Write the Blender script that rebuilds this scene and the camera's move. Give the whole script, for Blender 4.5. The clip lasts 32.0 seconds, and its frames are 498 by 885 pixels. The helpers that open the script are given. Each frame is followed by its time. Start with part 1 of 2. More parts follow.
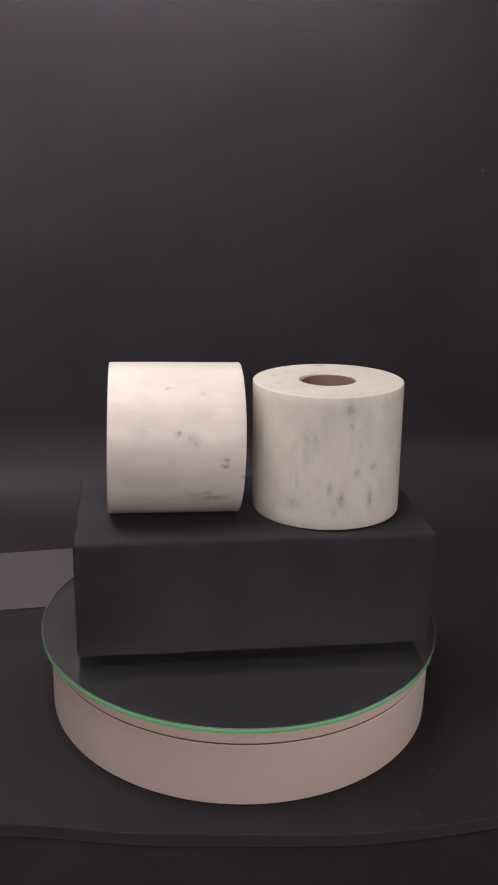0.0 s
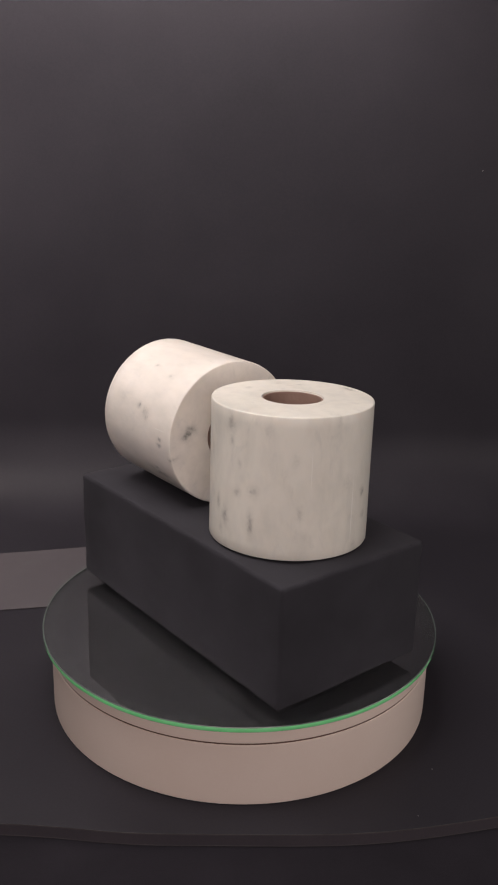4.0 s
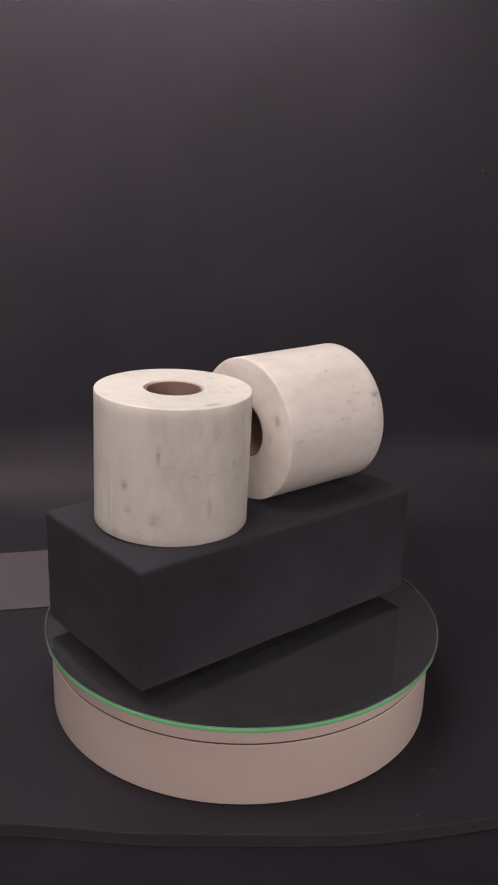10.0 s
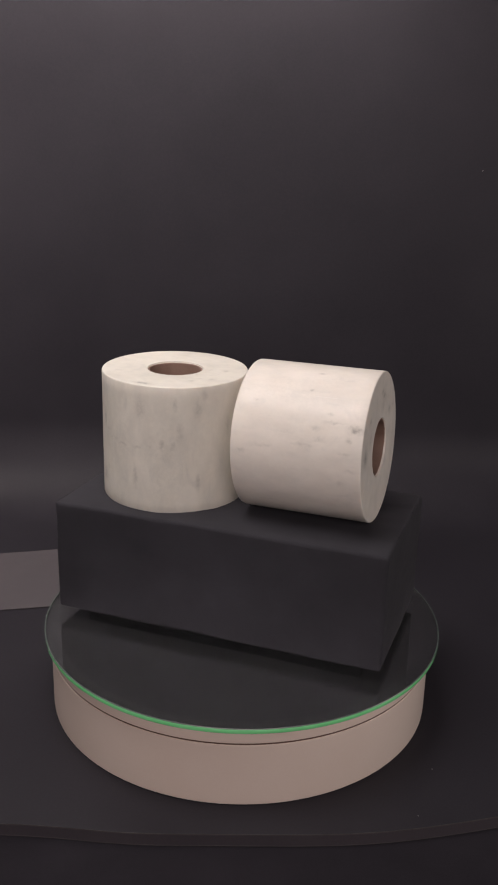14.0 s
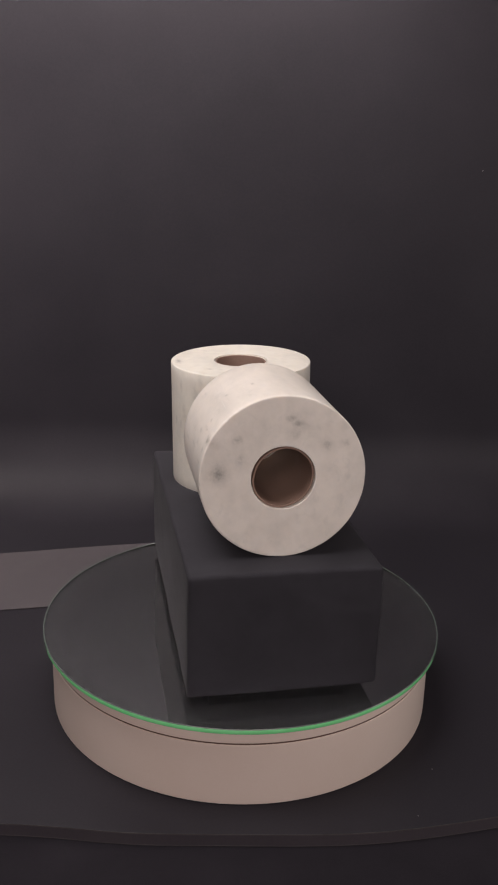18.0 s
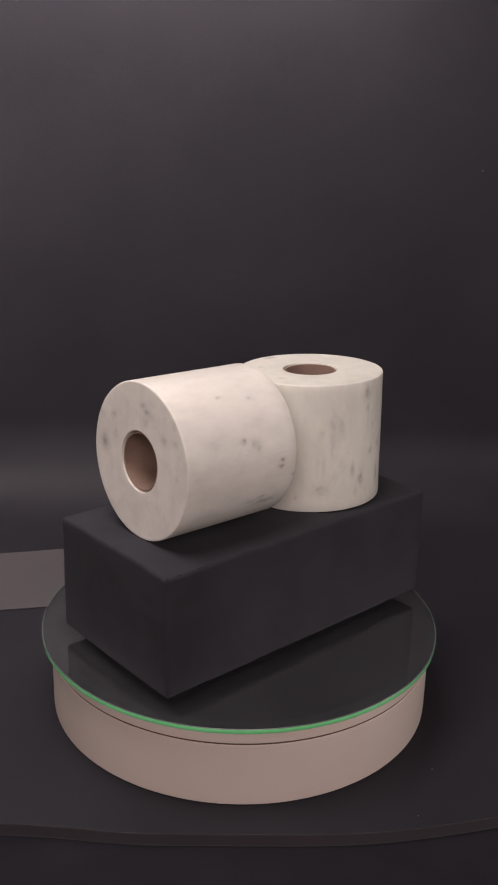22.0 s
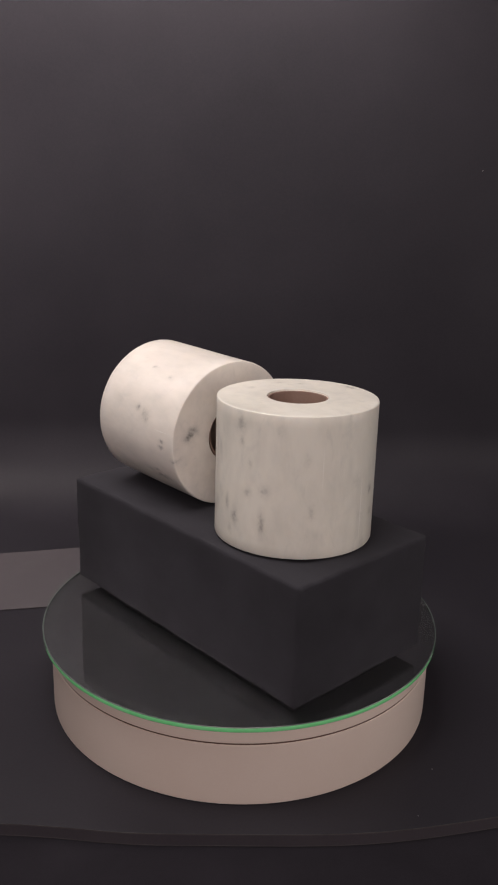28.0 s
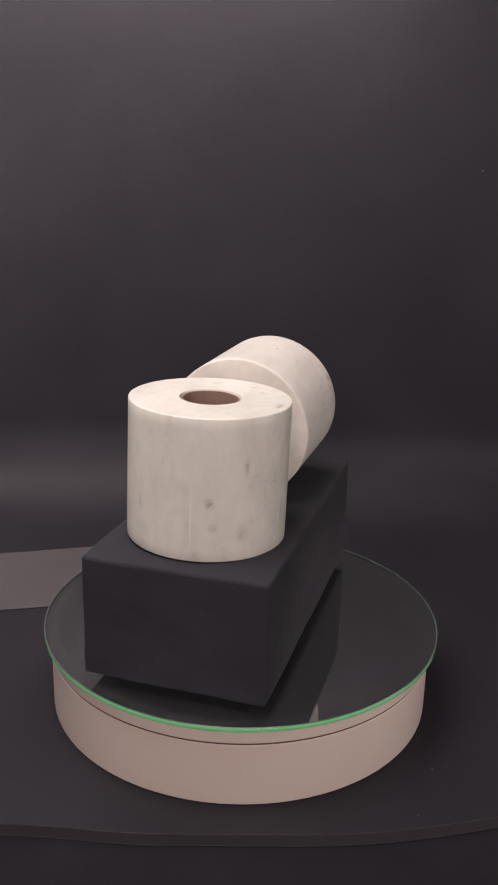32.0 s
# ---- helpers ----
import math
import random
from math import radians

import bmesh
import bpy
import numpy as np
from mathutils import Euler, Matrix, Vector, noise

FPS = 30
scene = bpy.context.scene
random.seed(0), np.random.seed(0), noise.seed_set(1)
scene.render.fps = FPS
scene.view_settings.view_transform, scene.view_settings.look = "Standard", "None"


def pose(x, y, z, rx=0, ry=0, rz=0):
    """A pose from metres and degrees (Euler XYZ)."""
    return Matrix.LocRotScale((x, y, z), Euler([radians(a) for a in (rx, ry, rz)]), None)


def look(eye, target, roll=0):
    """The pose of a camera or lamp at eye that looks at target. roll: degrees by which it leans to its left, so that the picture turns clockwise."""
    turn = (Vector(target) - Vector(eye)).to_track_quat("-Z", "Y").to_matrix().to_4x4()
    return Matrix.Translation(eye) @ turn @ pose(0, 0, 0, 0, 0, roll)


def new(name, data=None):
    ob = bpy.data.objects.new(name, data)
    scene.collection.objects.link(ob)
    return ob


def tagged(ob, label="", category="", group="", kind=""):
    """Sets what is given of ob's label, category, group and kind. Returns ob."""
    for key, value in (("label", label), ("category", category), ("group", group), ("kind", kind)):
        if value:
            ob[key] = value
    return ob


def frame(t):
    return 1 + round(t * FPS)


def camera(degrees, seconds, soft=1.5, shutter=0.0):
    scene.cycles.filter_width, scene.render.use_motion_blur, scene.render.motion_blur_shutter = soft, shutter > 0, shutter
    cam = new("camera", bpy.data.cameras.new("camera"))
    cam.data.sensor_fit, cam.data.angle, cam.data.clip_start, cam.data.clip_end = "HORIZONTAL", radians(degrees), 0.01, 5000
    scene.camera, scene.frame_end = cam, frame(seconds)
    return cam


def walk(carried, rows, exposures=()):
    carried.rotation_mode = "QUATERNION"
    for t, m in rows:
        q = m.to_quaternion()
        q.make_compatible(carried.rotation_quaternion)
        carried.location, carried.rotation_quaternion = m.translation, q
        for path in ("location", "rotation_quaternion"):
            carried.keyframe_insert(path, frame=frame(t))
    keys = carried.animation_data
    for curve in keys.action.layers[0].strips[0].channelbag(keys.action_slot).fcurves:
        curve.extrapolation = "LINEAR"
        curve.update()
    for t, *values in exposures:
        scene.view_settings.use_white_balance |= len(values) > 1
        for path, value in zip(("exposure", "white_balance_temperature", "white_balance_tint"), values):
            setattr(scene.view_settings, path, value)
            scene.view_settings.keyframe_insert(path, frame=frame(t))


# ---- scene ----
cam = camera(30.72, 32.0, 2.0)
EYE = Vector((0.0, -0.65, 0.4156))
PITCH, YAW, ROLL = radians(17.823), radians(0.334), 1.394
AIM = EYE + Vector((math.sin(YAW) * math.cos(PITCH), math.cos(YAW) * math.cos(PITCH), -math.sin(PITCH)))
walk(cam, [(0.0, look(EYE, AIM, ROLL)), (32.0, look(EYE, AIM, ROLL))], exposures=[
    (0.0, -0.03, 6500, 10), (2.0, 0, 6500, 6), (3.0, 0.02, 6500, 7), (6.0, 0.05, 6500, 10), (8.0, 0.10, 6500, 12), (10.0, -0.01, 6500, 13), (12.0, -0.08, 6500, 9.5),
    (17.0, -0.03, 6500, 8), (19.0, 0.03, 6500, 10), (21.0, 0.03, 6500, 11), (24.0, -0.11, 6500, 8), (28.0, -0.07, 6500, 8.5), (30.0, 0.08, 6500, 10), (32.0, 0.20, 6500, 11)])

# ---- light ----
world = bpy.data.worlds.new("world")
scene.world = world
world.use_nodes = True
world.node_tree.nodes["Background"].inputs[0].default_value = (0.02, 0.02, 0.022, 1)


def area_lamp(name, at, target, size, watts, colour):
    data = bpy.data.lights.new(name, "AREA")
    data.shape, data.size, data.size_y = "RECTANGLE", size[0], size[1]
    data.energy, data.color = watts, colour
    ob = new(name, data)
    ob.matrix_world = look(at, target)
    return ob


area_lamp("back_strip", (-0.34, 0.28, 0.665), (-0.34, 0.41, 0.42), (1.05, 0.12), 2.75, (1.0, 0.862, 0.825))
# unseen fill lamp, added only to brighten the left of the backdrop
area_lamp("side_fill_left", (-0.50, 0.25, 0.42), (-0.42, 0.41, 0.10), (0.25, 0.20), 0.58, (1.0, 0.85, 0.81))
area_lamp("overhead_panel", (-0.24, -0.14, 0.86), (-0.22, -0.11, 0.0), (0.50, 0.40), 4.5, (0.985, 0.895, 0.865))
area_lamp("side_panel_right", (0.70, -0.18, 0.27), (0.0, 0.0, 0.15), (0.35, 0.40), 0.98, (0.99, 0.90, 0.86))
area_lamp("room_lamp", (-0.02, -1.85, 0.95), (0.0, 0.0, 0.1), (1.6, 0.8), 17.0, (1.0, 0.852, 0.828))

# ---- materials ----


def nodes_of(name):
    m = bpy.data.materials.new(name)
    m.use_nodes = True
    t = m.node_tree
    return m, t, t.nodes["Principled BSDF"]


def link(t, a, b):
    t.links.new(a, b)


def noise_node(t, scale, detail=4.0, rough=0.55, source=None, warp=0.0):
    n = t.nodes.new("ShaderNodeTexNoise")
    n.inputs["Scale"].default_value = scale
    n.inputs["Detail"].default_value = detail
    n.inputs["Roughness"].default_value = rough
    n.inputs["Distortion"].default_value = warp
    if source is None:
        source = t.nodes.new("ShaderNodeTexCoord").outputs["Object"]
    link(t, source, n.inputs["Vector"])
    return n.outputs["Fac"]


def ramp(t, fac, stops):
    r = t.nodes.new("ShaderNodeValToRGB")
    e = r.color_ramp.elements
    while len(e) < len(stops):
        e.new(0.5)
    for k, (at, c) in enumerate(stops):
        e[k].position = at
        e[k].color = (*c, 1) if len(c) == 3 else c
    link(t, fac, r.inputs["Fac"])
    return r.outputs["Color"]


def mapped(t, value, a, b, c, d):
    r = t.nodes.new("ShaderNodeMapRange")
    r.interpolation_type = "SMOOTHSTEP"
    for k, v in enumerate((a, b, c, d)):
        r.inputs[1 + k].default_value = v
    link(t, value, r.inputs[0])
    return r.outputs[0]


def calc(t, op, a, b):
    n = t.nodes.new("ShaderNodeMath")
    n.operation = op
    for k, v in enumerate((a, b)):
        if isinstance(v, (int, float)):
            n.inputs[k].default_value = v
        else:
            link(t, v, n.inputs[k])
    return n.outputs[0]


def mix(t, fac, a, b, blend="MIX"):
    n = t.nodes.new("ShaderNodeMix")
    n.data_type, n.blend_type = "RGBA", blend
    for k, v in ((0, fac), (6, a), (7, b)):
        if isinstance(v, tuple):
            n.inputs[k].default_value = (*v, 1)
        elif isinstance(v, (int, float)):
            n.inputs[k].default_value = v
        else:
            link(t, v, n.inputs[k])
    return n.outputs[2]


def bumped(t, shader, height, strength, distance):
    b = t.nodes.new("ShaderNodeBump")
    b.inputs["Strength"].default_value = strength
    b.inputs["Distance"].default_value = distance
    link(t, height, b.inputs["Height"])
    link(t, b.outputs[0], shader.inputs["Normal"])


def surface(name, dark, light, scale, rough, bump=0.2, bump_scale=400.0, depth=0.0005, rough_range=0.1, specular=0.5):
    """A plain surface: cloudy colour at a coarse scale, grain and relief at a fine one."""
    m, t, s = nodes_of(name)
    a = noise_node(t, scale, 5)
    b = noise_node(t, bump_scale, 3)
    f = calc(t, "ADD", calc(t, "MULTIPLY", a, 0.7), calc(t, "MULTIPLY", b, 0.3))
    link(t, ramp(t, f, [(0.3, dark), (0.7, light)]), s.inputs["Base Color"])
    link(t, mapped(t, a, 0.3, 0.7, rough - rough_range, rough + rough_range), s.inputs["Roughness"])
    s.inputs["Specular IOR Level"].default_value = specular
    bumped(t, s, b, bump, depth)
    return m


PAPER = surface("black_paper", (0.0208, 0.0194, 0.0243), (0.0319, 0.0299, 0.0366), 6.0, 0.47, 0.03, 500.0, 0.0002, 0.04, 0.13)
TABLE = surface("dark_table", (0.020, 0.0175, 0.0185), (0.029, 0.0252, 0.0265), 9.0, 0.6, 0.2, 300.0, 0.0004, 0.1, 0.15)
FOAM = surface("black_foam", (0.0290, 0.0282, 0.0337), (0.0460, 0.0446, 0.0532), 25.0, 0.85, 0.15, 1600.0, 0.0004, 0.05, 0.12)
FOAM.node_tree.nodes["Principled BSDF"].inputs["Sheen Weight"].default_value = 0.03
FOAM.node_tree.nodes["Principled BSDF"].inputs["Sheen Roughness"].default_value = 0.35
PAD = surface("black_pad", (0.020, 0.020, 0.023), (0.030, 0.030, 0.034), 25.0, 0.9, 0.4, 1200.0, 0.0004, 0.05, 0.05)
BOARD = surface("dark_board_edge", (0.050, 0.0445, 0.053), (0.066, 0.0575, 0.066), 14.0, 0.75, 0.15, 500.0, 0.0003, 0.1, 0.1)
# pale colour that stands for light caught along the front edges
LIT_TRIM = surface("lit_trim_edge", (0.050, 0.046, 0.048), (0.095, 0.087, 0.089), 40.0, 0.8, 0.1, 700.0, 0.0002, 0.1, 0.1)
MAT = surface("black_felt", (0.0178, 0.0160, 0.0200), (0.0248, 0.0225, 0.0278), 30.0, 0.9, 0.4, 900.0, 0.0004, 0.05, 0.05)
CARD = surface("grey_card", (0.064, 0.056, 0.063), (0.078, 0.069, 0.077), 12.0, 0.7, 0.15, 900.0, 0.0002)
CREAM = surface("cream_plastic", (0.74, 0.615, 0.545), (0.78, 0.665, 0.60), 14.0, 0.38, 0.05, 700.0, 0.0001, 0.05)
SEAM = surface("seam_shadow", (0.11, 0.065, 0.05), (0.14, 0.08, 0.062), 30.0, 0.8, 0.1)
BROWN = surface("brown_cardboard", (0.23, 0.147, 0.114), (0.30, 0.197, 0.156), 60.0, 0.55, 0.35, 700.0, 0.0004)
RED = surface("red_plastic", (0.93, 0.10, 0.11), (0.97, 0.13, 0.14), 40.0, 0.4, 0.05)
DIMGREY = surface("grey_plastic", (0.05, 0.045, 0.045), (0.07, 0.062, 0.062), 40.0, 0.5, 0.05)
LINT = surface("pale_lint", (0.45, 0.43, 0.42), (0.6, 0.58, 0.56), 300.0, 0.9)
ROOM = surface("room_paint", (0.26, 0.25, 0.245), (0.31, 0.30, 0.29), 2.0, 0.8, 0.1, 120.0)


def pane_material():
    """Clear polished glass."""
    m, _, s = nodes_of("clear_glass")
    s.inputs["Base Color"].default_value = (0.962, 0.974, 0.974, 1)
    s.inputs["Transmission Weight"].default_value = 1.0
    s.inputs["IOR"].default_value = 1.52
    s.inputs["Roughness"].default_value = 0.0
    return m


def edge_material():
    m, t, s = nodes_of("green_glass_edge")
    f = noise_node(t, 60.0, 3)
    link(t, ramp(t, f, [(0.3, (0.20, 0.88, 0.31)), (0.7, (0.24, 0.92, 0.35))]), s.inputs["Base Color"])
    s.inputs["Roughness"].default_value = 0.12
    s.inputs["Subsurface Weight"].default_value = 0.3
    s.inputs["Subsurface Radius"].default_value = (0.002, 0.006, 0.003)
    s.inputs["Subsurface Scale"].default_value = 1.0
    s.inputs["Coat Weight"].default_value = 1.0
    s.inputs["Coat Roughness"].default_value = 0.04
    s.inputs["Coat IOR"].default_value = 1.7
    return m


def mirror_material():
    """Silvering under a thin even haze of dust."""
    m, t, s = nodes_of("dusty_mirror")
    cloud = noise_node(t, 18.0, 1.0, 0.4)
    link(t, ramp(t, cloud, [(0.3, (0.575, 0.577, 0.585)), (0.7, (0.605, 0.607, 0.615))]), s.inputs["Base Color"])
    s.inputs["Metallic"].default_value = 1.0
    s.inputs["Roughness"].default_value = 0.0
    dust = t.nodes.new("ShaderNodeBsdfDiffuse")
    dust.inputs["Color"].default_value = (0.225, 0.217, 0.223, 1)
    both = t.nodes.new("ShaderNodeMixShader")
    link(t, mapped(t, cloud, 0.3, 0.7, 0.044, 0.054), both.inputs[0])
    link(t, s.outputs[0], both.inputs[1])
    link(t, dust.outputs[0], both.inputs[2])
    link(t, both.outputs[0], t.nodes["Material Output"].inputs["Surface"])
    return m


def border_material():
    """Worn silvering over dark backing."""
    m, t, s = nodes_of("worn_silvering")
    dust = noise_node(t, 30.0, 1.0, 0.4)
    link(t, ramp(t, dust, [(0.3, (0.050, 0.050, 0.052)), (0.7, (0.056, 0.056, 0.058))]), s.inputs["Base Color"])
    s.inputs["Roughness"].default_value = 0.6
    s.inputs["Specular IOR Level"].default_value = 0.1
    shine = t.nodes.new("ShaderNodeBsdfAnisotropic")
    shine.inputs["Color"].default_value = (0.58, 0.59, 0.605, 1)
    shine.inputs["Roughness"].default_value = 0.0
    both = t.nodes.new("ShaderNodeMixShader")
    both.inputs[0].default_value = 0.68
    link(t, s.outputs[0], both.inputs[1])
    link(t, shine.outputs[0], both.inputs[2])
    link(t, both.outputs[0], t.nodes["Material Output"].inputs["Surface"])
    return m


def lit_edge_material():
    m, t, s = nodes_of("lit_glass_edge")
    f = noise_node(t, 120.0, 3)
    # paler than the edge below: the bright top highlight is put into the colour
    link(t, ramp(t, f, [(0.3, (0.25, 0.95, 0.36)), (0.7, (0.31, 0.98, 0.42))]), s.inputs["Base Color"])
    s.inputs["Roughness"].default_value = 0.10
    s.inputs["Coat Weight"].default_value = 1.0
    s.inputs["Coat IOR"].default_value = 1.7
    return m


PANE, EDGE, LIT_EDGE = pane_material(), edge_material(), lit_edge_material()
CHAMFER = surface("ground_glass_rim", (0.12, 0.16, 0.14), (0.16, 0.20, 0.18), 60.0, 0.12, 0.02, 400.0, 0.0001, 0.03, 0.95)
CHIP = surface("chipped_glass", (0.66, 0.90, 0.74), (0.76, 0.95, 0.84), 900.0, 0.2, 0.1)
MIRROR = mirror_material()
BORDER = border_material()


def marble(name, seed, tint, spots, scratch_glints):
    """White marble with pale grey clouds and dark flecks. spots: place, turn round the axis, half widths, weight."""
    m, t, s = nodes_of(name)
    here = t.nodes.new("ShaderNodeTexCoord").outputs["Object"]
    moved = t.nodes.new("ShaderNodeVectorMath")
    moved.operation = "ADD"
    moved.inputs[1].default_value = (seed, 0.3 * seed, 1.7 * seed)
    link(t, here, moved.inputs[0])
    long = t.nodes.new("ShaderNodeVectorMath")
    long.operation = "MULTIPLY"
    long.inputs[1].default_value = (1.0, 1.0, 0.5)
    link(t, moved.outputs[0], long.inputs[0])
    here2 = moved.outputs[0]
    wide = noise_node(t, 34.0, 4, 0.55, long.outputs[0], 0.4)
    veil = noise_node(t, 110.0, 4, 0.55, long.outputs[0])
    tone = calc(t, "ADD", calc(t, "MULTIPLY", wide, 0.6), calc(t, "MULTIPLY", veil, 0.4))
    base = ramp(t, tone, [(0.33, (0.71, 0.69, 0.65)), (0.47, (0.785, 0.757, 0.71)), (0.60, (0.84, 0.81, 0.76))])
    base = mix(t, 1.0, base, tint, "MULTIPLY")
    cloud = mapped(t, noise_node(t, 75.0, 5, 0.6, long.outputs[0], 0.8), 0.54, 0.76, 0.0, 0.27)
    base = mix(t, cloud, base, (0.50, 0.49, 0.47))
    # fine pale scratch lines along the skin, some of them glints put into the colour
    for place, turn, size, weight in scratch_glints:
        mp = t.nodes.new("ShaderNodeMapping")
        mp.vector_type = "TEXTURE"
        mp.inputs["Location"].default_value = place
        mp.inputs["Rotation"].default_value = (0, 0, turn)
        mp.inputs["Scale"].default_value = size
        link(t, here, mp.inputs["Vector"])
        ln = t.nodes.new("ShaderNodeVectorMath")
        ln.operation = "LENGTH"
        link(t, mp.outputs[0], ln.inputs[0])
        base = mix(t, mapped(t, ln.outputs["Value"], 0.3, 1.0, weight, 0.0), base, (0.95, 0.93, 0.89))
    # flecks, with ragged edges
    rag = t.nodes.new("ShaderNodeTexNoise")
    rag.inputs["Scale"].default_value = 240.0
    rag.inputs["Detail"].default_value = 4.0
    link(t, here2, rag.inputs["Vector"])
    shift = t.nodes.new("ShaderNodeVectorMath")
    shift.operation = "MULTIPLY_ADD"
    shift.inputs[1].default_value = (0.0044, 0.0044, 0.0044)
    shift.inputs[2].default_value = (-0.0022, -0.0022, -0.0022)
    link(t, rag.outputs["Color"], shift.inputs[0])
    bent = t.nodes.new("ShaderNodeVectorMath")
    bent.operation = "ADD"
    link(t, here, bent.inputs[0])
    link(t, shift.outputs[0], bent.inputs[1])
    total = None
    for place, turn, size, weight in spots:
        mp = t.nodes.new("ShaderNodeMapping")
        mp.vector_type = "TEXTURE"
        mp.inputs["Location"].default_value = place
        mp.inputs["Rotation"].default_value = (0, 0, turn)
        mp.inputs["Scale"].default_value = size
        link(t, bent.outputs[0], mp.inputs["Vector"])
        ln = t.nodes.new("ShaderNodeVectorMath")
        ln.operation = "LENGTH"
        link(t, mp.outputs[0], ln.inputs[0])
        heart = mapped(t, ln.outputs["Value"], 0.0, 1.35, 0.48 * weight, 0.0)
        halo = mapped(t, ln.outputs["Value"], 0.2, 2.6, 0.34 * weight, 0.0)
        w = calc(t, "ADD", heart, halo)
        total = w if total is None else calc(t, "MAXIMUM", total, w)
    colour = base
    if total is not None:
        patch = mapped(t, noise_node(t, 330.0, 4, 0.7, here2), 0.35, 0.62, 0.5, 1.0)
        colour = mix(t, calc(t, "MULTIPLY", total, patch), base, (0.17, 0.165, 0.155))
    link(t, colour, s.inputs["Base Color"])
    link(t, mapped(t, wide, 0.3, 0.7, 0.38, 0.46), s.inputs["Roughness"])
    s.inputs["Subsurface Weight"].default_value = 0.12
    s.inputs["Subsurface Radius"].default_value = (0.006, 0.005, 0.004)
    s.inputs["Subsurface Scale"].default_value = 1.0
    s.inputs["Specular IOR Level"].default_value = 0.25
    s.inputs["Coat Weight"].default_value = 0.19
    s.inputs["Coat Roughness"].default_value = 0.09
    bumped(t, s, calc(t, "ADD", wide, calc(t, "MULTIPLY", veil, 0.3)), 0.10, 0.0006)
    return m


# ---- shapes ----


def part(name, bm, material, parent=None, label=""):
    me = bpy.data.meshes.new(name)
    bmesh.ops.recalc_face_normals(bm, faces=bm.faces)
    bm.to_mesh(me)
    bm.free()
    me.materials.append(material)
    ob = new(name, me)
    if parent is not None:
        ob.parent = parent
    return tagged(ob, label)


def smooth(bm, limit=35.0):
    for f in bm.faces:
        f.smooth = True
    for e in bm.edges:
        if len(e.link_faces) == 2 and e.calc_face_angle(0.0) > radians(limit):
            e.smooth = False


def lathe(profile, sides=128, closed=False):
    """Turn (radius, height) pairs round z."""
    bm = bmesh.new()
    rings = []
    for r, z in profile:
        if r < 1e-6:
            rings.append([bm.verts.new((0, 0, z))])
        else:
            rings.append([bm.verts.new((r * math.cos(2 * math.pi * k / sides), r * math.sin(2 * math.pi * k / sides), z)) for k in range(sides)])
    pairs = list(zip(rings, rings[1:])) + ([(rings[-1], rings[0])] if closed else [])
    for a, b in pairs:
        for k in range(sides):
            j = (k + 1) % sides
            if len(a) == 1 and len(b) == 1:
                break
            if len(a) == 1:
                bm.faces.new((a[0], b[k], b[j]))
            elif len(b) == 1:
                bm.faces.new((a[k], a[j], b[0]))
            else:
                bm.faces.new((a[k], a[j], b[j], b[k]))
    bmesh.ops.recalc_face_normals(bm, faces=bm.faces)
    smooth(bm)
    return bm


def rounded_box(sx, sy, sz, radius, cuts=3, at=(0, 0, 0)):
    bm = bmesh.new()
    bmesh.ops.create_cube(bm, size=1.0)
    bmesh.ops.scale(bm, vec=(sx, sy, sz), verts=bm.verts)
    bmesh.ops.bevel(bm, geom=list(bm.edges), offset=radius, segments=cuts, profile=0.5, affect="EDGES")
    bmesh.ops.translate(bm, vec=at, verts=bm.verts)
    smooth(bm, 50)
    return bm


def grid_sheet(rows, thick):
    """A closed sheet through rows of points, thickened downwards along its own normals."""
    bm = bmesh.new()
    v = [[bm.verts.new(p) for p in row] for row in rows]
    for a, b in zip(v, v[1:]):
        for k in range(len(a) - 1):
            bm.faces.new((a[k], a[k + 1], b[k + 1], b[k]))
    bmesh.ops.recalc_face_normals(bm, faces=bm.faces)
    bmesh.ops.solidify(bm, geom=list(bm.faces), thickness=thick)
    smooth(bm, 40)
    return bm


# ---- setting ----
SWEEP_START, SWEEP_RADIUS = 0.312, 0.100


def front_edge(x):
    """Where the black sheet ends towards the camera."""
    return -0.1757 + 0.62 * max(0, x - 0.0) ** 2 * (1 + 0.8 * x) + (0.0055 / (1 + math.exp((x + 0.10) * 60))) + 0.22 * max(0, -x - 0.12) ** 2 + 0.0006 * math.sin(41 * x + 1.0)


def backdrop_sheet():
    xs = [-0.75 + 1.5 * k / 60 for k in range(61)]
    rows = []
    for k in range(30):
        f = (k / 29) ** 1.3
        rows.append([(x, front_edge(max(-0.3, min(0.3, x))) * (1 - f) + SWEEP_START * f, 0.0) for x in xs])
    for k in range(1, 25):
        a = 0.5 * math.pi * k / 24
        rows.append([(x, SWEEP_START + SWEEP_RADIUS * math.sin(a), SWEEP_RADIUS * (1 - math.cos(a))) for x in xs])
    for k in range(1, 14):
        rows.append([(x, SWEEP_START + SWEEP_RADIUS + 0.0012 * math.sin(5 * x + 0.4 * k), SWEEP_RADIUS + 0.075 * k) for x in xs])
    ob = part("backdrop", grid_sheet(rows, -0.0005), PAPER)
    return tagged(ob, "matt black studio sheet sweeping up behind the turntable", "backdrop", kind="structure")


backdrop_sheet()


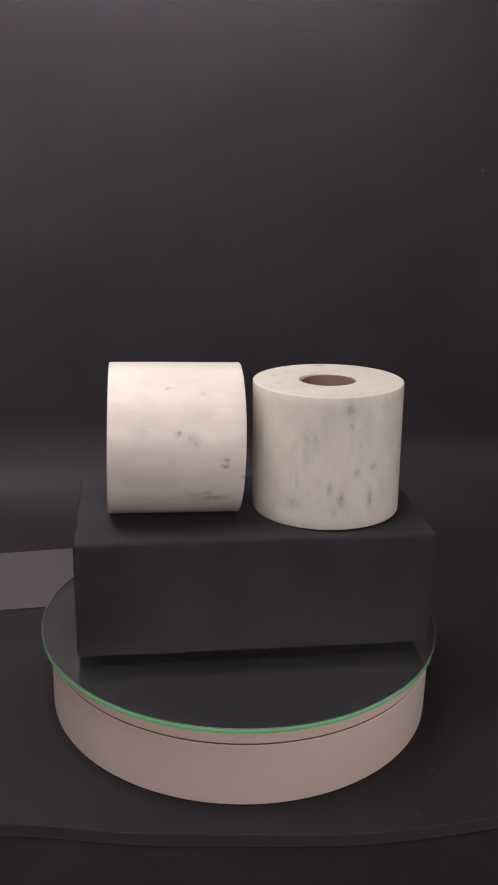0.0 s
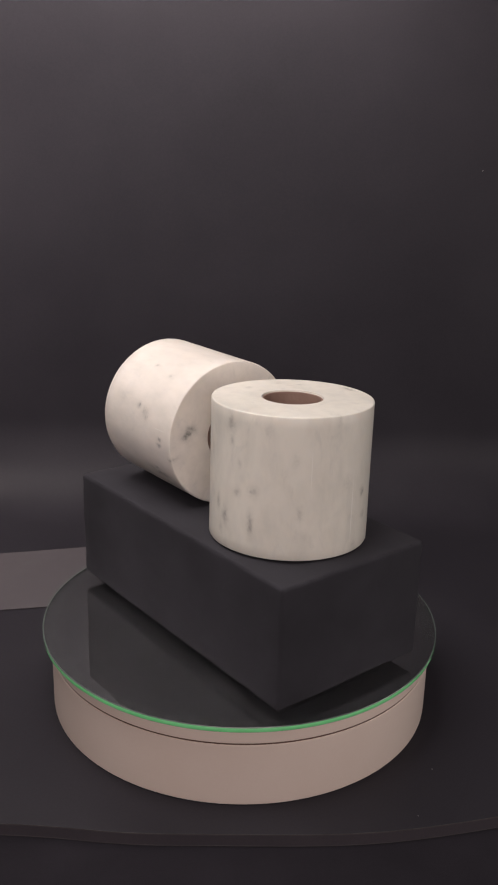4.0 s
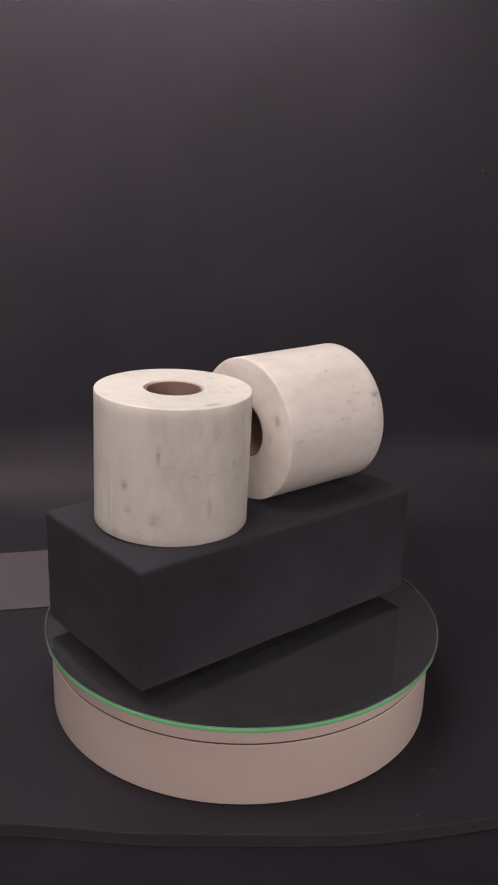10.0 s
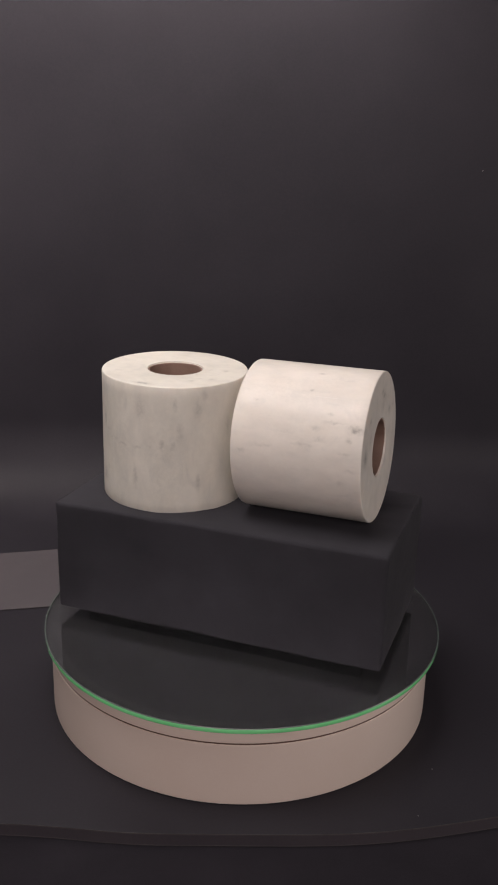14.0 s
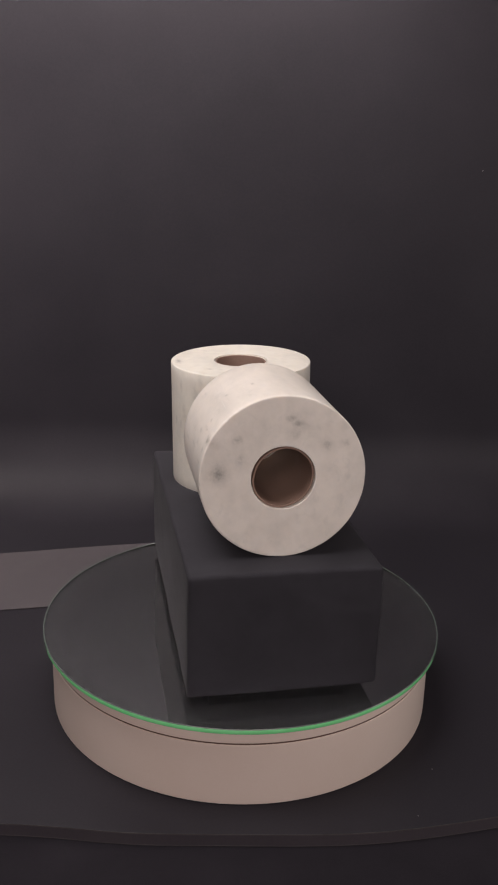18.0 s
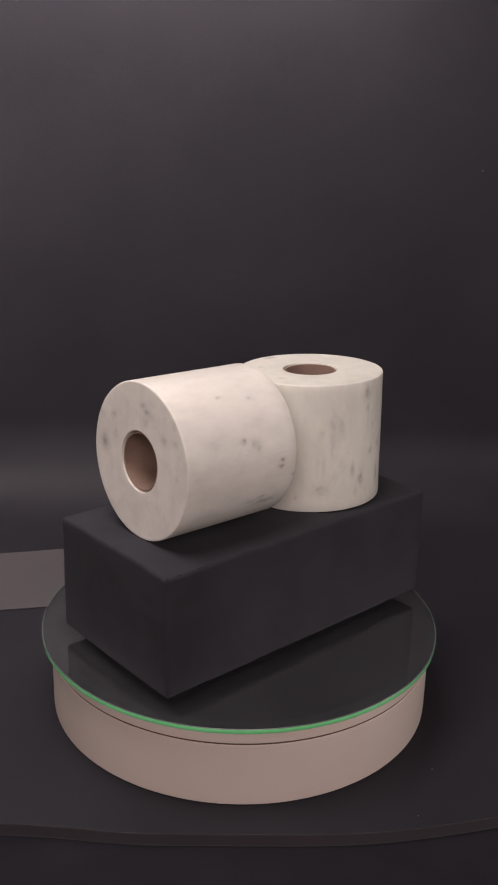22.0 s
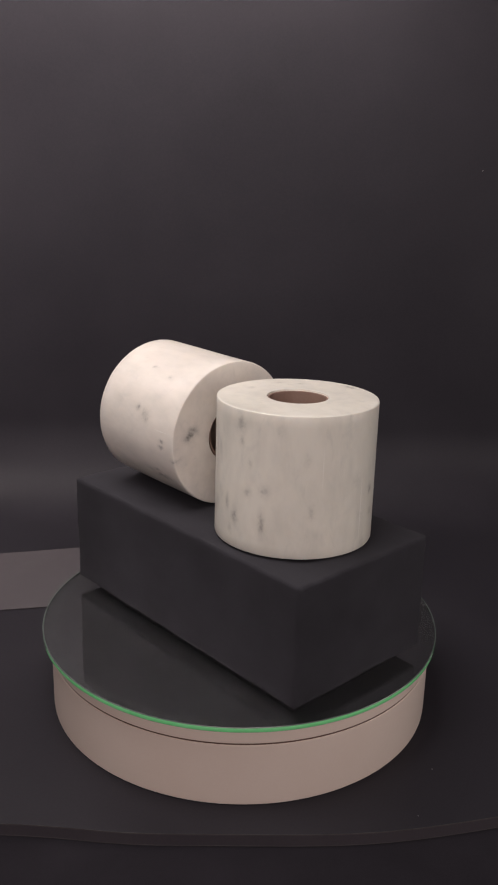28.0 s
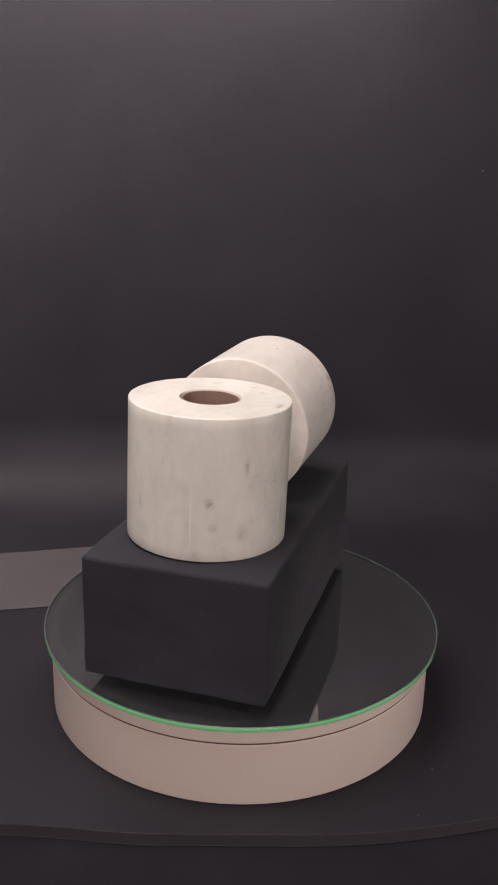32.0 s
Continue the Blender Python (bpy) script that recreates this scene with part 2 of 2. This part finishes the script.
def slab_under_sheet(name, reach, top, thick, material, label, category, waviness):
    """A layer under the black sheet whose front follows the sheet's edge, reach metres further forward, cut off square."""
    xs = [-0.75 + 1.5 * k / 90 for k in range(91)]
    rows = []
    for back, drop in [(0.0, -thick), (0.0, 0.0), (0.05, 0.0), (0.40, 0.0)]:
        rows.append([(x, front_edge(max(-0.3, min(0.3, x))) - reach + back + waviness * noise.noise((6 * x, 3.1, 0.0)), top + drop) for x in xs])
    bm = bmesh.new()
    v = [[bm.verts.new(p) for p in row] for row in rows]
    for a, b in zip(v, v[1:]):
        for k in range(len(a) - 1):
            bm.faces.new((a[k], a[k + 1], b[k + 1], b[k]))
    bottom = [bm.verts.new((p.co.x, p.co.y, top - thick)) for p in v[-1]]
    for k in range(len(xs) - 1):
        bm.faces.new((v[-1][k], v[-1][k + 1], bottom[k + 1], bottom[k]))
        bm.faces.new((bottom[k], bottom[k + 1], v[0][k + 1], v[0][k]))
    bmesh.ops.recalc_face_normals(bm, faces=bm.faces)
    smooth(bm, 40)
    return tagged(part(name, bm, material), label, category, kind="structure")


# this trim's pale tone paints the bright line where the sheet edge catches light
slab_under_sheet("trim_paper", 0.00025, -0.0001, 0.0009, LIT_TRIM, "grey cut edge of the black sheet, coloured paler as if lit", "sheet edge", 0.0001)
slab_under_sheet("trim_board", 0.0, -0.00104, 0.0078, BOARD, "dark brown board edge under the black sheet", "board", 0.0001)
# added strip: paints the thin lit line along the board's lower edge
slab_under_sheet("trim_lit_line", 0.0002, -0.00886, 0.0005, LIT_TRIM, "added grey strip coloured as the lit lower edge of the board", "board", 0.0003)
slab_under_sheet("trim_mat", 0.0600, -0.0094, 0.0026, MAT, "black felt mat under the board", "mat", 0.006)
tagged(part("table_top", rounded_box(1.9, 1.9, 0.03, 0.004, 2, (0, 0.1, -0.0271)), TABLE),
       "dark table top under the black sheet", "table", kind="structure")


def room_wall(name, sx, sy, sz, at, category):
    tagged(part(name, rounded_box(sx, sy, sz, 0.01, 1, at), ROOM), "plain painted grey " + category + " of the studio", category, kind="structure")


room_wall("floor", 4.2, 4.2, 0.1, (0, 0, -0.85), "floor")
room_wall("ceiling", 4.2, 4.2, 0.1, (0, 0, 1.75), "ceiling")
room_wall("wall_north", 4.0, 0.1, 2.5, (0, 2.05, 0.45), "wall")
room_wall("wall_south", 4.0, 0.1, 2.5, (0, -2.05, 0.45), "wall")
room_wall("wall_east", 0.1, 4.2, 2.5, (2.05, 0, 0.45), "wall")
room_wall("wall_west", 0.1, 4.2, 2.5, (-2.05, 0, 0.45), "wall")

# ---- turntable ----
BASE_R, SEAM_Z, DISC_Z, DISC_R, DISC_T = 0.1488, 0.0475, 0.0639, 0.1548, 0.0036
turntable = new("turntable")
tagged(turntable, "round cream plastic motorised turntable on the black sheet", "turntable")
turntable.location = (0.0006, 0, 0)
part("housing", lathe([(0, 0.0), (BASE_R - 0.0012, 0.0), (BASE_R - 0.0002, 0.001), (BASE_R, 0.003), (BASE_R, SEAM_Z - 0.0009), (BASE_R - 0.0004, SEAM_Z - 0.0005), (BASE_R - 0.006, SEAM_Z - 0.0005), (0, SEAM_Z - 0.0005)], 160), CREAM, turntable)
# solid ring; the shade inside the gap is put into its dark colour
part("gap_ring", lathe([(0.10, SEAM_Z - 0.0005), (BASE_R - 0.0008, SEAM_Z - 0.0005), (BASE_R - 0.0008, SEAM_Z + 0.0006), (0.10, SEAM_Z + 0.0006)], 128, True), SEAM, turntable, "ring coloured dark as the shade in the gap between housing and platter")
platter = part("platter", lathe([(0, 0), (BASE_R - 0.0006, 0), (BASE_R, 0.0006), (BASE_R, 0.0112), (BASE_R - 0.0006, 0.0118), (0, 0.0118)], 160), CREAM, turntable)
platter.location = (0, 0, SEAM_Z + 0.0007)

glass_plate = new("mirror_plate")
tagged(glass_plate, "round dusty glass mirror with a green edge on the turntable", "mirror plate")
MIRROR_R = 0.1440
part("mirror", lathe([(0, -DISC_T + 0.0001), (MIRROR_R, -DISC_T + 0.0001), (MIRROR_R, -DISC_T + 0.0002), (0, -DISC_T + 0.0002)], 192), MIRROR, glass_plate, "dusty silvered centre")
part("border", lathe([(MIRROR_R, -DISC_T + 0.0001), (DISC_R - 0.00053, -DISC_T + 0.0001), (DISC_R - 0.00053, -0.0003), (DISC_R - 0.00059, -0.0003), (DISC_R - 0.00059, -DISC_T + 0.0002), (MIRROR_R, -DISC_T + 0.0002)], 192, True), BORDER, glass_plate, "dark backing round the silvered centre")
pane = part("pane", lathe([(0, -DISC_T + 0.0003), (DISC_R - 0.00062, -DISC_T + 0.0003), (DISC_R - 0.00062, 0), (0, 0)], 192), PANE, glass_plate, "clear glass")
pane.visible_shadow = False
part("edge", lathe([(DISC_R - 0.0005, -DISC_T), (DISC_R - 0.0004, -DISC_T), (DISC_R, -DISC_T + 0.0005), (DISC_R, -0.0018), (DISC_R - 0.0005, -0.0018)], 192, True), EDGE, glass_plate, "polished green glass edge")
part("upper_edge", lathe([(DISC_R - 0.0005, -0.00178), (DISC_R, -0.00178), (DISC_R - 0.00005, -0.0003), (DISC_R - 0.0005, -0.0003)], 192, True), LIT_EDGE, glass_plate, "green upper edge, coloured lighter as if lit")
part("chamfer", lathe([(DISC_R - 0.0009, 0.00003), (DISC_R - 0.00061, 0.00003), (DISC_R - 0.0006, -0.00028), (DISC_R - 0.00005, -0.00028), (DISC_R - 0.00012, 0.00004), (DISC_R - 0.0003, 0.00022), (DISC_R - 0.0005, 0.00024), (DISC_R - 0.0007, 0.00015)], 192, True), CHAMFER, glass_plate, "thin pale rim")


def edge_chip(degrees, drop, size):
    """A small conchoidal nick in the glass edge that catches the light."""
    bm = bmesh.new()
    bmesh.ops.create_icosphere(bm, subdivisions=1, radius=1.1 * size)
    for v in bm.verts:
        v.co = Vector((v.co.x * 0.5, v.co.y * 1.6, v.co.z * 0.7)) * (1 + 0.5 * noise.noise(v.co * 3000 + Vector((degrees, 0, 0))))
    ob = part("edge_chip", bm, CHIP, glass_plate, "pale chipped nick")
    a = radians(degrees)
    ob.matrix_basis = pose(DISC_R * math.cos(a), DISC_R * math.sin(a), -drop, 0, 0, degrees)


for degrees, drop, size in ((26.2, 0.0010, 0.0004), (29.2, 0.0012, 0.0004), (31.8, 0.0006, 0.0005), (33.0, 0.0010, 0.0003)):
    edge_chip(degrees, drop, size)

# ---- display block ----
BLOCK = (0.2568, 0.1296, 0.0878)
BLOCK_Z = 0.0712


def block_mesh():
    bm = bmesh.new()
    bmesh.ops.create_cube(bm, size=1.0)
    bmesh.ops.scale(bm, vec=BLOCK, verts=bm.verts)
    bmesh.ops.bevel(bm, geom=list(bm.edges), offset=0.0027, segments=4, profile=0.5, affect="EDGES")
    bmesh.ops.subdivide_edges(bm, edges=[e for e in bm.edges if e.calc_length() > 0.03], cuts=28, use_grid_fill=True)
    for v in bm.verts:
        v.co += 0.0007 * noise.noise_vector(v.co * 30) + 0.0004 * noise.noise_vector(v.co * 150)
    bmesh.ops.translate(bm, vec=(0, 0, BLOCK[2] / 2), verts=bm.verts)
    smooth(bm, 60)
    return bm


display_block = new("display_block")
tagged(display_block, "rectangular black foam block standing on the glass plate", "display block")
part("body", block_mesh(), FOAM, display_block)
part("foot_pad", rounded_box(BLOCK[0] - 0.034, BLOCK[1] - 0.034, 0.0078, 0.001, 2, (0, 0, -0.0036)), PAD, display_block, "thin recessed black pad")


def fuzz_mesh(count):
    """Short stray fibres along the edges of the block."""
    rng = random.Random(7)
    hx, hy, top = BLOCK[0] / 2 - 0.001, BLOCK[1] / 2 - 0.001, BLOCK[2] - 0.001
    runs = []
    for z in (0.001, top):
        runs += [((-hx, -hy, z), (hx, -hy, z)), ((hx, -hy, z), (hx, hy, z)), ((hx, hy, z), (-hx, hy, z)), ((-hx, hy, z), (-hx, -hy, z))]
    for x, y in ((-hx, -hy), (hx, -hy), (hx, hy), (-hx, hy)):
        runs.append(((x, y, 0.001), (x, y, top)))
    lengths = [(Vector(b) - Vector(a)).length for a, b in runs]
    bm = bmesh.new()
    for (a, b), run in zip(runs, lengths):
        for k in range(int(count * run / sum(lengths))):
            p = Vector(a).lerp(Vector(b), rng.random())
            out = Vector((p.x / hx if abs(p.x) > hx - 0.002 else 0, p.y / hy if abs(p.y) > hy - 0.002 else 0, (p.z - BLOCK[2] / 2) * 22 if p.z < 0.002 or p.z > top - 0.001 else 0))
            way = (out.normalized() + Vector([rng.uniform(-0.9, 0.9) for _ in range(3)])).normalized()
            side = way.orthogonal().normalized() * 0.00011
            other = way.cross(side)
            foot = [bm.verts.new(p + s) for s in (side, -0.5 * side + 0.87 * other, -0.5 * side - 0.87 * other)]
            tip = bm.verts.new(p + way * rng.uniform(0.0009, 0.0021))
            for i in range(3):
                bm.faces.new((foot[i], foot[(i + 1) % 3], tip))
    return bm


fuzz = part("fuzz", fuzz_mesh(2600), FOAM, display_block, "stray black fibres along the edges")
tagged(fuzz, kind="stuff")

# ---- marble rolls ----
# flecks on the skin: degrees round the axis, height, half length along the axis, half width (mm), weight
UPRIGHT_FRONT = [
    (223, 11, 2, 1.5, 0.35), (242, 17.5, 3.5, 4.5, 0.5), (239, 40, 5, 1.4, 0.22), (243.5, 36, 6, 1.3, 0.28), (242, 60.5, 3, 2, 0.25),
    (250.7, 53, 8, 1.5, 0.3), (251, 67, 3, 2.5, 0.3), (257.4, 65, 4, 2, 0.25), (268.5, 30.5, 4.5, 1.5, 0.6), (272, 13, 4, 1.5, 0.3),
    (277, 23, 4, 2, 0.8), (282, 88, 4, 2.5, 0.6), (283, 77, 2.5, 1.5, 0.5), (288.5, 42, 1.8, 2, 0.5), (290, 62.4, 2, 1.5, 0.35),
    (300, 22, 5.5, 1.5, 0.75), (301.7, 45, 2.5, 2.5, 0.55), (311.7, 86.5, 3, 2, 0.25), (334, 33, 3, 1.5, 0.45)]
UPRIGHT_BACK = [
    (0, 94, 3, 1.5, 0.34), (10, 50.4, 4, 4, 0.25), (19.5, 4, 3, 2.5, 0.34), (27.6, 41, 3, 2, 0.77), (31, 24, 2.5, 3, 0.38),
    (39, 9, 2, 2, 0.25), (50.5, 19, 4, 4, 0.47), (53.4, 64.5, 5, 1.5, 0.6), (59, 27, 3, 2, 0.25), (90, 27, 7, 2, 0.43),
    (112, 54, 3.5, 2, 0.56), (120.5, 53, 3.5, 2, 0.43), (110, 22, 8, 3, 0.22), (122, 84, 5, 1.5, 0.29), (139, 80, 5, 2.5, 0.38),
    (139.6, 25, 5, 1.5, 0.34), (145, 90, 3, 2, 0.29), (166, 66, 5, 1.5, 0.25), (330, 68, 4, 2, 0.22)]
# broad faint patches that darken the skin, mostly on the back halves
UPRIGHT_PATCHES = [(72, 55, 42, 24, 0.15), (112, 45, 44, 22, 0.17), (150, 55, 40, 14, 0.10), (35, 40, 36, 14, 0.08)]
LYING_PATCHES = [(112, 45, 42, 18, 0.08), (140, 52, 36, 12, 0.15), (155, 30, 26, 9, 0.12), (85, 60, 30, 12, 0.06)]
UPRIGHT_VEIN = [(60, 57, 1.4, 4, 0.29), (68, 53, 1.2, 5, 0.32), (78, 50, 1.1, 6, 0.34), (92, 50, 1.1, 6, 0.29), (103, 52, 1.3, 4, 0.29), (95, 80, 9, 4, 0.31), (125, 62, 9, 3, 0.31)]
LYING_FRONT = [
    (250.3, 48.5, 1.7, 1.5, 0.92), (253.2, 58, 4, 3, 0.52), (256, 60.5, 2, 3, 0.52), (250, 25, 4, 3, 0.17), (269.7, 81, 1.9, 1.2, 0.86),
    (274, 80.5, 2, 1.3, 0.8), (283, 93, 1.8, 1.2, 0.8), (298, 67.6, 4, 1.3, 0.57), (303, 72.5, 7, 2.2, 0.8), (214.6, 42, 2, 1, 0.57),
    (219.8, 65.5, 2, 1.2, 0.46), (300, 60, 6, 1.5, 0.34)]
LYING_BACK = [
    (121, 22, 7, 0.9, 0.32), (103, 42, 9, 1.5, 0.28), (99, 70, 8, 1.2, 0.23), (117.4, 5.8, 4.0, 1.9, 0.86), (109.4, 10, 2, 1.7, 0.42), (108, 31, 4, 2, 0.28), (115.7, 34, 4, 2, 0.32), (126.4, 25.6, 2, 1, 0.38),
    (144.8, 43, 1.8, 1.4, 0.52), (164.6, 40.3, 1.8, 1.1, 0.52), (132, 80, 2, 1, 0.32), (99.8, 12, 4, 1, 0.28), (88, 7, 3.5, 1, 0.23),
    (78, 14, 3, 1.5, 0.28), (93, 86, 3, 1.5, 0.28), (111, 55, 8, 1.5, 0.18)]
# flecks on the flat ends: x, y, half widths away from the hole and round it (mm), weight
UPRIGHT_TOP = [(-2.5, 49.5, 1.5, 5, 0.75), (-29, 25, 1.4, 2.2, 0.3), (-31, 17, 1.2, 2, 0.18), (-40, 14, 1.4, 2.2, 0.3), (-23.5, 7, 1.2, 1.5, 0.15), (-26, -9.5, 1.2, 1.6, 0.18), (-36.5, -13.5, 1.5, 2.4, 0.3)]
LYING_OUTER = [(-4, 42.7, 4, 4.5, 0.65), (-13, 28.6, 3.2, 3, 0.35), (-26.6, 30.8, 2.5, 2.5, 0.42), (-40, -4, 2, 3, 0.5), (-36.6, -9, 2.2, 3.5, 0.55), (-30.5, -7.4, 4, 3, 0.3), (-21.7, -28, 2.5, 2.5, 0.42), (-22.5, -40.6, 2.5, 2, 0.3), (27, -10, 3, 2, 0.18)]
LYING_INNER = [(1.3, 29.9, 1.2, 1.8, 0.45), (-15.7, 38.1, 2.8, 4, 0.7), (-4.0, -41.0, 3, 2.4, 0.95), (-6, -38.8, 3, 2.4, 0.95), (-8.0, -36.3, 3, 2.4, 0.9)]


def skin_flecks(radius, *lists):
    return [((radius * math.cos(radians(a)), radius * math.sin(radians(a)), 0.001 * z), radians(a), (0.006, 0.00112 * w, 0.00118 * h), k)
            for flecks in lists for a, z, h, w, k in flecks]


def end_flecks(height, flecks):
    return [((0.001 * x, 0.001 * y, height), math.atan2(y, x), (0.00115 * u, 0.00115 * v, 0.004), 1.25 * k) for x, y, u, v, k in flecks]


FLECKS_UPRIGHT = skin_flecks(0.0556, UPRIGHT_FRONT, UPRIGHT_BACK, UPRIGHT_VEIN, UPRIGHT_PATCHES) + end_flecks(0.0973, UPRIGHT_TOP)
FLECKS_LYING = skin_flecks(0.0551, LYING_FRONT, LYING_BACK, LYING_PATCHES) + end_flecks(0.0, LYING_OUTER) + end_flecks(0.0944, LYING_INNER)


def roll_mesh(radius, hole, length, skew):
    """The body of a roll: slightly uneven turned skin, small chips on the rims, open hole, ends cut a little off square by skew."""
    sides = 240
    e = 0.0007
    profile = [(hole, 0.3 * e), (hole + 0.1 * e, 0.08 * e), (hole + 0.3 * e, 0), (hole + 1.2 * e, 0), (radius - 2.2 * e, 0), (radius - 1.2 * e, 0), (radius - 0.4 * e, 0.3 * e), (radius, 1.2 * e)]
    profile += [(radius, length * k / 12) for k in range(1, 12)]
    profile += [(r, length - z) for r, z in reversed(profile[:8])]
    bm = bmesh.new()
    rings = []
    for r, z in profile:
        ring = []
        for k in range(sides):
            a = 2 * math.pi * k / sides
            rim = min(z, length - z) < 1.3 * e
            chip = max(0.0, noise.noise((30 * math.cos(a) + 7 * z, 30 * math.sin(a), 40 * z + radius * 900)) - 0.35) * 0.0005 * rim
            rr = r + (0.00012 * noise.noise((3 * math.cos(a), 3 * math.sin(a), 25 * z)) - chip) * (r > radius - 2.0 * e)
            ring.append(bm.verts.new((rr * math.cos(a), rr * math.sin(a), z - skew * rr * math.cos(a))))
        rings.append(ring)
    for a, b in zip(rings, rings[1:] + rings[:1]):
        for k in range(sides):
            j = (k + 1) % sides
            bm.faces.new((a[k], a[j], b[j], b[k]))
    smooth(bm, 55)
    return bm


def core_mesh(radius, length):
    """A loose cardboard tube, pressed a little oval, so that a gap shows beside it."""
    wall, lip, back = 0.0012, 0.0003, 0.0012
    bm = lathe([(radius, back), (radius, length - back), (radius - lip, length - back + lip), (radius - wall + lip, length - back + lip), (radius - wall, length - back),
                (radius - wall, back), (radius - wall + lip, back - lip), (radius - lip, back - lip)], 96, True)
    for v in bm.verts:
        a = math.atan2(v.co.y, v.co.x) - radians(128)
        k = 1 - 0.055 * math.cos(a) ** 2 - 0.012 * math.sin(3 * a) ** 2
        v.co.x, v.co.y = v.co.x * k, v.co.y * k
    return bm


def marble_roll(radius, hole, length, stone, label, skew=0.0):
    ob = new("marble_roll")
    tagged(ob, label, "marble roll", "marble rolls on the block")
    part("body", roll_mesh(radius, hole, length, skew), stone, ob)
    part("core", core_mesh(hole - 0.0002, length), BROWN, ob, "brown cardboard tube lining the hole")
    return ob


# the last list of each stone holds its pale scratch lines and painted glints
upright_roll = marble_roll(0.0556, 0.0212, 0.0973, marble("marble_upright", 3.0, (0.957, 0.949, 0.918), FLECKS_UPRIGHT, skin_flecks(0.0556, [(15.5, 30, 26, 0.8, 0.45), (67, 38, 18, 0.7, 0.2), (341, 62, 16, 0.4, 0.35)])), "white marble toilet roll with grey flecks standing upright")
lying_roll = marble_roll(0.0551, 0.0214, 0.0944, marble("marble_lying", 8.0, (0.975, 0.945, 0.93), FLECKS_LYING, skin_flecks(0.0551, [(262, 80, 9, 0.35, 0.5), (140, 30, 14, 0.35, 0.3)])), "white marble toilet roll with grey flecks lying on its side", 0.016)

# ---- things behind the turntable ----


def card_mesh():
    a, b, c, d = Vector((-0.62, 0.03, 0)), Vector((-0.03, 0.149, 0)), Vector((-0.03, 0.276, 0)), Vector((-0.62, 0.162, 0))
    rows = []
    for k in range(9):
        f = k / 8
        row = []
        for j in range(25):
            g = j / 24
            p = (a * (1 - g) + b * g) * (1 - f) + (d * (1 - g) + c * g) * f
            p.z = 0.0012 + 0.004 * max(0, f - 0.8) ** 1.5 * 8 * (0.5 + 0.5 * math.sin(9 * g))
            row.append(p)
        rows.append(row)
    return grid_sheet(rows, -0.0006)


tagged(part("card", card_mesh(), CARD), "dull grey card lying flat on the black sheet", "card")

red_block = new("red_block")
red_block.matrix_world = pose(0.0825, 0.20, 0.0, 0, 0, -8)
tagged(red_block, "small upright red plastic block behind the turntable", "block")
part("face", rounded_box(0.0094, 0.012, 0.0640, 0.0006, 2, (0, 0, 0.0320)), RED, red_block)
part("side", rounded_box(0.0026, 0.011, 0.064, 0.0005, 2, (0.0061, 0.001, 0.032)), DIMGREY, red_block, "dim grey side strip")


def speck(at, size):
    bm = bmesh.new()
    bmesh.ops.create_icosphere(bm, subdivisions=2, radius=size)
    for v in bm.verts:
        v.co = Vector((v.co.x, v.co.y * 0.6, v.co.z * 0.4)) * (1 + 0.4 * noise.noise(v.co * 4000))
    ob = part("lint_speck", bm, LINT)
    ob.location = at
    tagged(ob, "tiny pale speck of lint on the black sheet", "lint", "lint specks")


speck((0.1389, -0.1073, 0.0004), 0.00036)
speck((0.1207, -0.1556, 0.0004), 0.00042)
speck((0.2608, 0.4110, 0.4004), 0.0007)

# ---- turning ----
RATE, AXIS_X = -14.8284, 0.0006


def turning(x, y, z, tilt, yaw, axis=AXIS_X, lean=0.0):
    """Rows for a thing that rides on the turntable."""
    rows = []
    for k in range(65):
        t = 0.5 * k
        rows.append((t, pose(axis, 0, 0, 0, 0, RATE * t) @ pose(x, y, z, 0, 0, yaw) @ pose(0, 0, 0, lean, tilt, 0)))
    return rows


def motions():
    walk(platter, turning(0, 0, SEAM_Z + 0.0007, 0, 0, 0))
    walk(glass_plate, turning(-0.0012, -0.0001, DISC_Z, 0, 0))
    walk(display_block, turning(0.0038, -0.0062, BLOCK_Z, 0, math.degrees(0.1304)))
    walk(upright_roll, turning(0.0622, -0.0003, BLOCK_Z + BLOCK[2] + 0.0003, -1.0, 0, lean=-1.0))
    c, s = math.cos(0.1206), math.sin(0.1206)
    walk(lying_roll, turning(-0.0522 - 0.0472 * c, -0.0146 - 0.0472 * s, BLOCK_Z + BLOCK[2] + 0.0553, 90.3, math.degrees(0.1206)))


motions()
